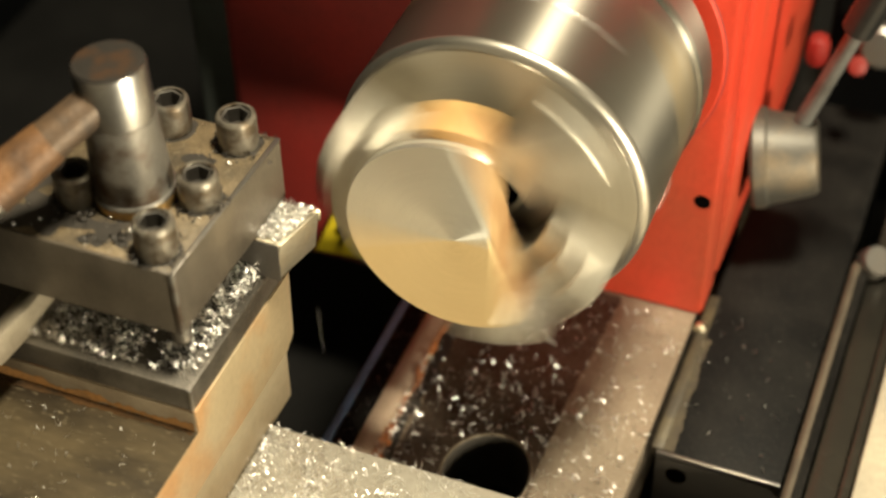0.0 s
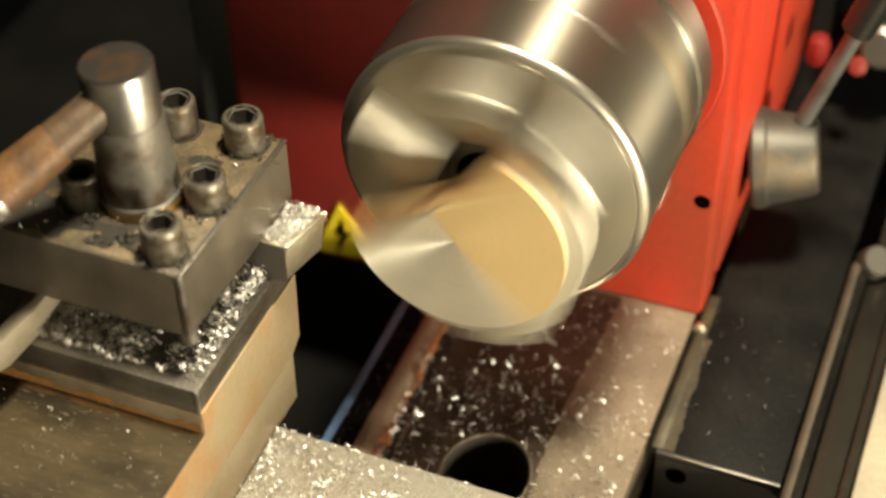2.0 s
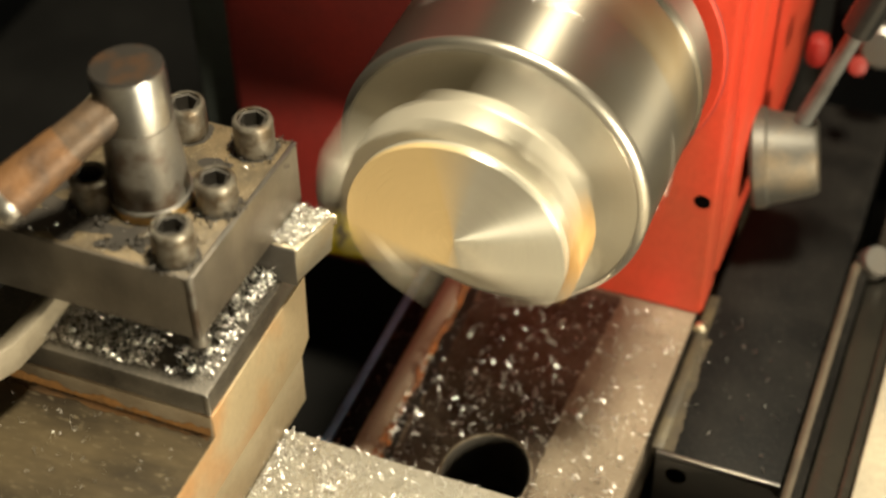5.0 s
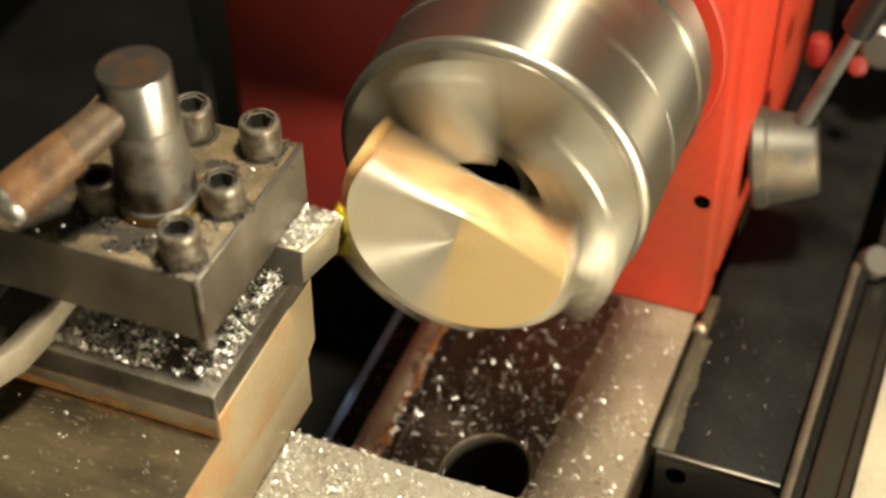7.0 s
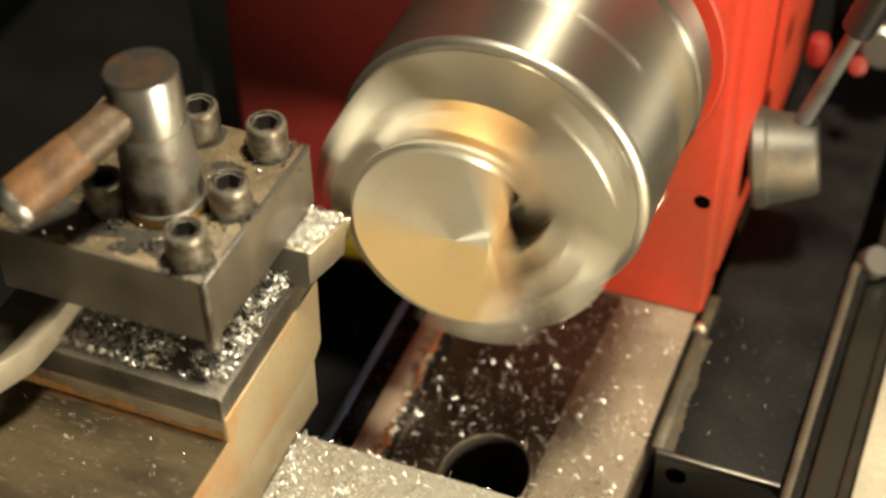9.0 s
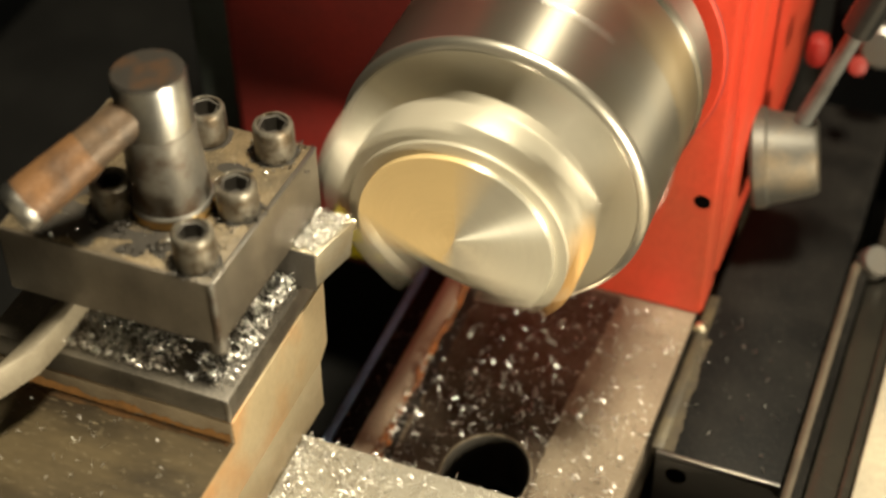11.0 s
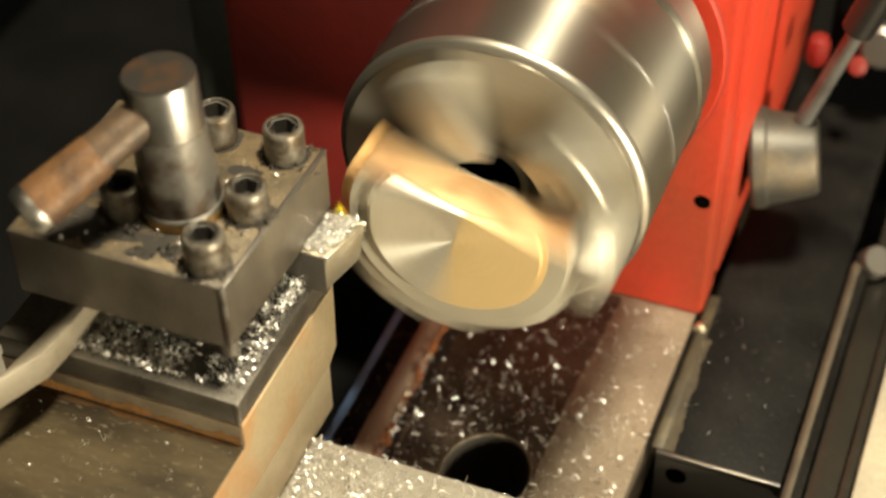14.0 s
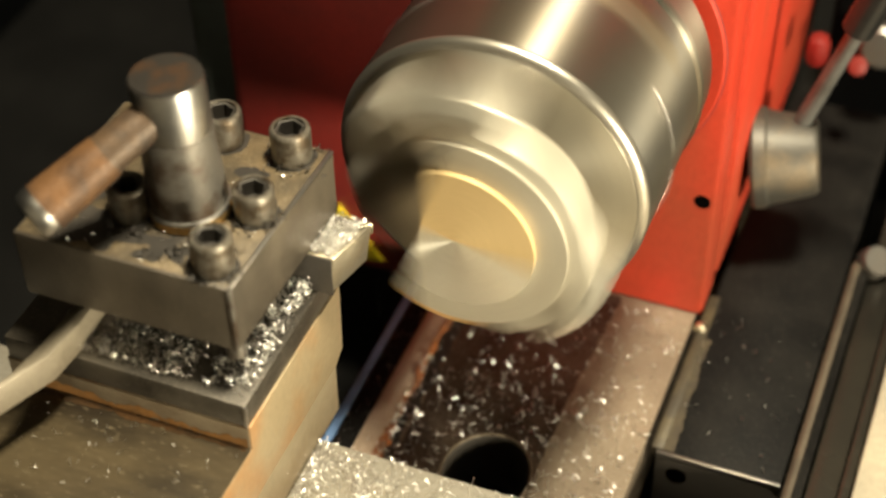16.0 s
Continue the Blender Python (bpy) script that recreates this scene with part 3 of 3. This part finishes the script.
def cutting_tool():
    t = thing("cutting_tool", (-65, -8, -12), "steel lathe tool with a ground tip, heaped with chips", "lathe tool")
    out = [(-96, -15.4), (-37.0, -15.4), (-33.6, -1.4), (-35.5, -1.0), (-96, -1.4)]
    bm = prism(out, 2, -11.9, -0.1, 0.35)
    for v in bm.verts:
        if v.co.z < -6 and v.co.x > -40:
            v.co.x -= 1.6
    part("shank", bm, M_TOOLSTEEL, t)
    # thin dark sheet paints shade on the shank's front side
    part("shade_side", box((-57, -15.75, -11.6), (-37.6, -15.45, -0.4), 0.1), M_DARKSTEEL, t, "shank side darkened in its colour for shade")
    part("tip", prism([(-36.4, -4.0), (-33.45, -1.0), (-36.0, -0.8)], 2, -3.2, 0.05, 0.1), M_TIP, t, "bright ground cutting tip")
    s = thing("spare_tool", (-85, -50, -12), "pale cranked steel tool bar clamped under the tool post", "lathe tool")
    out = [(-88, -20), (-83.5, -20), (-83.8, -50), (-84.8, -61.4), (-90.5, -74.6), (-94, -80.5), (-94.9, -82), (-90.1, -69.5), (-88.4, -57.4), (-88.0, -44)]
    part("bar", prism(out, 2, -11.8, -4.0, 0.4), M_SPARE, s)
    return t


# ---- what turns ----
def chuck():
    t = thing("lathe_chuck", (0, 50, 0), "bright turned steel four-jaw lathe chuck spinning with the work", "chuck")
    prof = [(0, 8.2), (0, 37.5), (1.2, 37.8), (2.3, 39.2), (2.7, 39.58), (44.6, 39.6), (45.0, 39.2), (45.6, 39.2), (46.0, 40.2), (47.4, 40.4), (48.2, 39.7), (49, 39.4), (54, 39.9), (57.4, 39.8), (58, 39.2), (58, 12), (22, 12), (22, 8.2), (0, 8.2)]
    part("body", turned(prof, (0, 23, 0), (0, 30, 0), 96), M_CHUCK, t)
    part("face_ring", turned([(0.2, 8.4), (-0.06, 8.6), (-0.06, 37.1), (0.2, 37.3)], (0, 23, 0), (0, 30, 0), 96), M_FACE, t, "faced front of the chuck")
    part("front_rim", turned([(1.0, 37.2), (0.1, 37.4), (0.05, 37.6), (0.3, 38.2), (0.8, 38.9), (1.5, 39.4), (2.2, 39.62), (2.6, 39.64), (2.6, 38.5)], (0, 23, 0), (0, 30, 0), 96), M_RIM, t, "bright rounded front rim")
    # black lining paints in the shade of the deep bore
    part("bore", turned([(0, 8.1), (20, 8.1), (20, 0)], (0, 23.2, 0), (0, 30, 0), 40), M_HOLE, t, "bore lined black for the shade of its depth")
    def round_axis(deg):
        return Matrix.Rotation(radians(-deg), 3, "Y")
    # two jaws grip the rim; the stepped one beside the sawn flat and the plain one over it lie lower
    grip = [(14.5, 14.6), (27.6, 14.6), (27.6, 2.8), (34.2, 2.8), (37.2, 5.0), (37.6, 12.5), (37.6, 23.5), (14.5, 23.5)]
    stepped = [(17, 14.8), (23, 14.8), (23, 11.5), (29, 11.5), (29, 8.2), (35, 8.2), (36, 9.4), (36, 23.5), (17, 23.5)]
    plain = [(10.5, 15.5), (33.8, 15.5), (34.6, 16.6), (34.6, 23.5), (10.5, 23.5)]
    for deg, steps, half in ((5, grip, 7.4), (245, grip, 7.4), (50, stepped, 6.0), (125, plain, 6.5)):
        m = round_axis(deg)
        bm = prism(steps, 2, -half, half, 0.5)
        bmesh.ops.rotate(bm, cent=(0, 0, 0), matrix=m, verts=bm.verts)
        part("jaw", bm, M_JAW, t, "stepped ground steel jaw" if steps is not plain else "plain ground steel jaw")
        # flat sheet in dark steel puts in the slot's shade
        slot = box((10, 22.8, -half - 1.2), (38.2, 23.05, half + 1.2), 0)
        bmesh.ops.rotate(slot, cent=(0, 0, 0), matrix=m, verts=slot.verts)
        part("jaw_slot", slot, M_STEEL, t, "flat dark strip put in for the shaded slot round the jaw")
    for i in range(3):
        # short raised marks, added to throw the key sockets' streaks of glint
        for deg in (59, 144):
            ridge, last = bmesh.new(), None
            for j in range(9):
                k = round_axis(deg + 120 * i - 3.5 + 7 * j / 8)
                w = 1.15 * min(1.0, 0.3 + 0.35 * min(j, 8 - j))
                row = [ridge.verts.new(k @ Vector((39.5 + 1.1 * w * math.sin(math.pi * q / 6), 44.0 - w * math.cos(math.pi * q / 6), 0))) for q in range(7)]
                if last:
                    for p in range(6):
                        ridge.faces.new((last[p], row[p], row[p + 1], last[p + 1]))
                last = row
            part("bright_ridge", ridge, M_COLLAR, t, "raised ridge added for the streaks of glint on the barrel")
        # ochre tarnish on the barrel between the sockets
        rng, patch, last = random.Random(50 + i), bmesh.new(), None
        lo, hi = 50.0, 66.0
        for j in range(23):
            lo, hi = min(54, max(46.8, lo + rng.uniform(-1.5, 1.5))), max(60, min(67.2, hi + rng.uniform(-1.5, 1.5)))
            thin = min(1.0, j / 4, (22 - j) / 4)
            mid = (lo + hi) / 2
            k = round_axis(74 + 2.2 * j + 120 * i)
            row = [patch.verts.new(k @ Vector((39.64, mid + (y - mid) * (0.15 + 0.85 * thin), 0))) for y in (lo, (2 * lo + hi) / 3, (lo + 2 * hi) / 3, hi)]
            if last:
                for p in range(3):
                    patch.faces.new((last[p], row[p], row[p + 1], last[p + 1]))
            last = row
        part("tarnish", patch, M_TARNISH, t, "ochre tarnish on the barrel")
    return t


R_WORK, FLAT = 27.0, 8.5
CUTS = []


def quarter(side, r_out, r_in, y0, y1, bevel):
    """One half of the half-round slab, or of a ring of it; side is -1 or 1 along x, the flat lies FLAT above the axis."""
    def arc(r):
        a0 = math.asin(FLAT / r)
        return [(side * r * math.cos(a0 - (a0 + math.pi / 2) * i / 28), r * math.sin(a0 - (a0 + math.pi / 2) * i / 28)) for i in range(29)]
    outline = arc(r_out) + (arc(r_in)[::-1] if r_in else [(0, FLAT)])
    return prism(outline, 1, y0, y1, bevel)


def workpiece():
    t = thing("workpiece", (0, 8, 0), "half-round block of a golden and a grey alloy half being faced", "workpiece")
    for side, mat, look_of in ((-1, M_WORK, "grey turned alloy half"), (1, M_BRASSWORK, "golden brown half")):
        part("block_half", quarter(side, R_WORK, 0, 1.7, 3.0, 0), M_BARREL, t, "freshly turned pale alloy")
        part("faced_core", quarter(side, 19.6, 0, 0, 6, 0), mat, t, look_of)
        # the skin that the tool takes off, ring by ring from the rim inwards
        for i in range(5):
            r0 = 19.6 + 1.48 * i
            CUTS.append((r0 + 1.48, part("skin_ring", quarter(side, r0 + 1.47, r0 + 0.01, 0, 6, 0), mat, t, look_of)))
    # the uneven cast rim behind the turned part, and its sawn golden side
    rim = []
    for i in range(73):
        a = radians(162 + 216 * i / 72)
        r = 31.2 - 4.4 * (i < 16) + (1.2 * math.sin(3 * a + 0.6) + 0.9 * math.sin(7 * a) + 0.5 * math.sin(13 * a + 1)) * (i >= 16)
        rim.append((r * math.cos(a), min(r * math.sin(a), FLAT - 0.3)))
    part("cast_rim", prism(rim, 1, 3.0, 14.5, 0.6), M_BARREL, t, "rough uneven cast rim")
    side = [(r * math.cos(radians(a)), r * math.sin(radians(a))) for r, span in ((29.8, range(163, 195, 3)), (27.05, range(193, 162, -3))) for a in span]
    part("sawn_side", prism(side, 1, 3.1, 14.3, 0.1), M_SAWNSIDE, t, "golden sawn side")
    part("sawn_flat", box((-R_WORK + 1.2, 2.2, FLAT - 0.4), (R_WORK - 1.2, 13.4, FLAT + 0.12), 0.1), M_SAWN, t, "orange-brown sawn flat")
    return t


# ---- chips ----
def chips():
    seat = random.Random(77)
    clumps = [(-41 + abs(seat.gauss(0, 22)), seat.uniform(-60, -23)) for _ in range(90)]

    def on_bed(rng):
        x, y = rng.uniform(-24, 42), rng.uniform(-5, 82) if rng.random() < 0.6 else rng.uniform(-5, 40)
        if (x - 5.2) ** 2 / 150 + (y - 7) ** 2 / 200 < 1.1:
            return None
        return (x, y, -89.5)

    def on_rail(rng):
        return (rng.gauss(-24.4, 0.8), rng.uniform(-5, 45), -88.6)

    def on_flank(rng):
        return (rng.uniform(-39, -32.8), rng.uniform(-5, 60), -91.6)

    def on_slab(rng):
        return (rng.uniform(47, 80), rng.uniform(34, 90), -91)

    def on_table(rng):
        if rng.random() < 0.45:
            return (-41 + abs(rng.gauss(0, 24)), rng.uniform(-62, -22.2), -57.6 + rng.random() * 0.6)
        cx, cy = clumps[int(rng.random() * len(clumps))]
        y = cy + rng.gauss(0, 1.3)
        return (max(-41, cx + rng.gauss(0, 1.6)), y, -57.6 + rng.random() * 1.0) if y < -22 else None

    def on_base(rng):
        x, y = rng.uniform(-90, -59) + rng.gauss(0, 1.5), rng.uniform(-52, -38)
        return (x, y, -11.4 + 1.4 * rng.random()) if rng.random() > 0.2 * (x < -86) else None

    def on_edge(rng):
        y = -15 - 36 * rng.random() ** 1.5
        return (rng.uniform(-53, -43), y, -11.5 + rng.random() * (0.6 + 2.2 * (y + 50) / 35))

    def on_tool(rng):
        y = rng.uniform(-14.8, -1.8)
        return (rng.uniform(-47, -37.6 + 0.24 * (y + 15)), y, 0.2 + 1.6 * rng.random())

    def on_top(rng):
        return (rng.uniform(-92, -45), rng.uniform(-48, -2), 19.4)

    def round_bolts(rng):
        bx, by = rng.choice(((-50.2, -5.8), (-49.4, -26.2), (-50.4, -44.0), (-75.0, -35.4), (-75.0, -35.4), (-64.0, -40.0)))
        a, r = rng.uniform(0, math.tau), 4.9 + abs(rng.gauss(0, 1.4))
        return (bx + r * math.cos(a), by + r * math.sin(a), 19.3 + rng.random() * 0.7)

    def on_plate(rng):
        return (rng.uniform(-95, -43), rng.uniform(-90, -57), -25.1)

    still = [
        solo("chips_on_bed", heap(950, on_bed, (0.7, 2.6), 3), M_CHIP, (10, 30, -89), "bright aluminium chips scattered over the bed", "chips", kind="stuff"),
        solo("chips_on_way", heap(140, on_rail, (0.8, 2.0), 4), M_CHIP, (-24, 20, -89), "bright chips along the guide way", "chips", kind="stuff"),
        solo("chips_on_flank", heap(60, on_flank, (0.5, 1.5), 18), M_DULLCHIP, (-36, 20, -92), "few dull chips on the dark flank of the way", "chips", kind="stuff"),
        solo("chips_on_slab", heap(40, on_slab, (0.6, 1.8), 5), M_CHIP, (62, 60, -91), "a few bright chips on the black slab", "chips", kind="stuff"),
    ]
    carried = [
        solo("chips_on_table", heap(1900, on_table, (1.2, 3.0), 6, 0.42), M_CHIP, (-20, -40, -57), "dense curled bright chips on the cross slide", "chips", kind="stuff"),
        solo("chips_on_base", heap(1900, on_base, (0.6, 1.35), 7, 1.1), M_DULLCHIP, (-70, -45, -11), "heap of fine chips, duller in colour for the tool post's shade", "chips", kind="stuff"),
        solo("chips_on_edge", heap(620, on_edge, (1.2, 3.0), 8, 0.65), M_CHIP, (-48, -30, -11), "bright curled chips along the base plate", "chips", kind="stuff"),
        solo("chips_on_tool", heap(1200, on_tool, (0.8, 2.0), 9, 0.75), M_CHIP, (-42, -8, 0), "heap of bright chips on the lathe tool", "chips", kind="stuff"),
        solo("chips_on_post", heap(110, on_top, (0.5, 1.6), 10), M_CHIP, (-60, -25, 19), "stray bright chips on the tool post", "chips", kind="stuff"),
        solo("crumbs_on_post", heap(260, round_bolts, (0.7, 1.9), 14, 2.2), M_OIL_SHADE, (-60, -25, 19), "black oily crumbs round the clamp bolts", "grime", kind="stuff"),
        solo("chips_on_plate", heap(100, on_plate, (0.4, 1.4), 11), M_CHIP, (-70, -70, -25), "stray bright chips on the oily plate", "chips", kind="stuff"),
    ]
    return carried


def flying_chip(seed):
    bm = bmesh.new()
    swarf(random.Random(seed), (0, 0, 0), 1.5, bm)
    return solo("flying_chip", bm, M_CHIP, (0, 0, 0), "bright curled chip thrown off by the tool", "chip", "chips thrown off the work")


# when each thrown chip is in the air, and where (mm)
THROWS = [(0.0, (-38.3, 2, -46)), (0.5, (-46, 4, -58)), (9.0, (-28.1, 2, -38.7)), (11.5, (-24.5, 2, -35)), (13.0, (25, 0, -30)),
          (13.5, (-17.5, -3, -5)), (16.0, (-20.1, -4, 15.9)), (16.0, (-18.4, -4, -19.5)), (14.5, (-25.2, 2, -48)), (8.0, (-20, 6, -66)), (15.3, (-22, 1, -30))]

bed()
headstock()
front_cover()
side_slab()
gear_lever()
workshop()
saddle()
SLIDING = [cross_slide(), compound_slide(), tool_post(), cutting_tool(), bpy.data.objects["spare_tool"]]
SLIDING += chips()
FLYING = [flying_chip(40 + i) for i in range(len(THROWS))]
SPINNING = [chuck(), workpiece()]

# the turn of the work's flat, in degrees from the back of the lathe upwards
PHASE = [(0.0, 10), (0.5, 228), (1.0, 61), (1.5, 288), (2.0, 130), (2.5, 8), (3.0, 194), (3.5, 52), (4.0, 285),
         (6.5, 245), (7.0, 75), (7.5, 290), (8.0, 295), (8.5, 131), (9.0, 0), (11.5, 230), (12.0, 50), (12.5, 247),
         (13.0, 62), (13.5, 265), (14.0, 78), (14.5, 285), (15.0, 129), (15.5, 333), (16.0, 170)]


def motions():
    for ob in SLIDING:
        x, y, z = ob.location
        walk(ob, [(t, pose(x + 0.0135 * t / 16.0, y, z)) for t in (0.0, 4.0, 8.0, 12.0, 16.0)])
    # whole turns between the known phases: about 6 to 7 a second
    rows, angle = [], PHASE[0][1]
    for (t0, p0), (t1, p1) in zip(PHASE, PHASE[1:]):
        n = round((t1 - t0) * FPS)
        gain = (p1 - p0) % 360 + 360 * round((n * 70 - (p1 - p0) % 360) / 360)
        for i in range(n):
            rows.append((t0 + i / FPS, angle + gain * i / n))
        angle += gain
    rows.append((16.0, angle))
    for ob in SPINNING:
        base = ob.location.copy()
        walk(ob, [(t, pose(base.x, base.y, base.z, 0, 90 - a, 0)) for t, a in rows])
    # each skin ring sinks into the block as the tool tip reaches it
    for radius, ring in CUTS:
        at = max(0.0, (33.3 - radius) / 0.844)
        walk(ring, [(0.0, pose(0, 0, 0)), (at, pose(0, 0, 0)), (min(at + 1.6, 15.9), pose(0, 0.0018, 0)), (16.0, pose(0, 0.0018, 0))])
    # thrown chips: they lie at the tip, fly off, and come to rest below
    for (at, (px, py, pz)), ob in zip(THROWS, FLYING):
        tip = Vector((-37.5 + 0.844 * at, -3.0, 2.0)) * 0.001
        mid = Vector((px, py, pz)) * 0.001
        low = Vector((max(px, -33.0) + 4.0, py + 4.0, -88.4)) * 0.001
        rows = []
        if at > 0.2:
            rows += [(0.0, pose(-0.0375, -0.003, 0.002)), (at - 0.1, pose(*tip))]
        if pz < -2:
            rows += [(max(0.0, at - 0.034), pose(mid.x - 0.001, mid.y, mid.z + 0.03, 40)), (at, pose(*mid, 90, 20))] if at > 0.03 else [(0.0, pose(*mid, 90, 20))]
        else:
            rows += [(at, pose(*mid, 90, 20))]
        if at < 15.7:
            rows += [(at + 0.034, pose(mid.x + 0.001, mid.y + 0.001, mid.z - 0.032, 130, 40)), (at + 0.13, pose(*low, 170, 60)), (16.0, pose(*low, 170, 60))]
        walk(ob, rows)


motions()
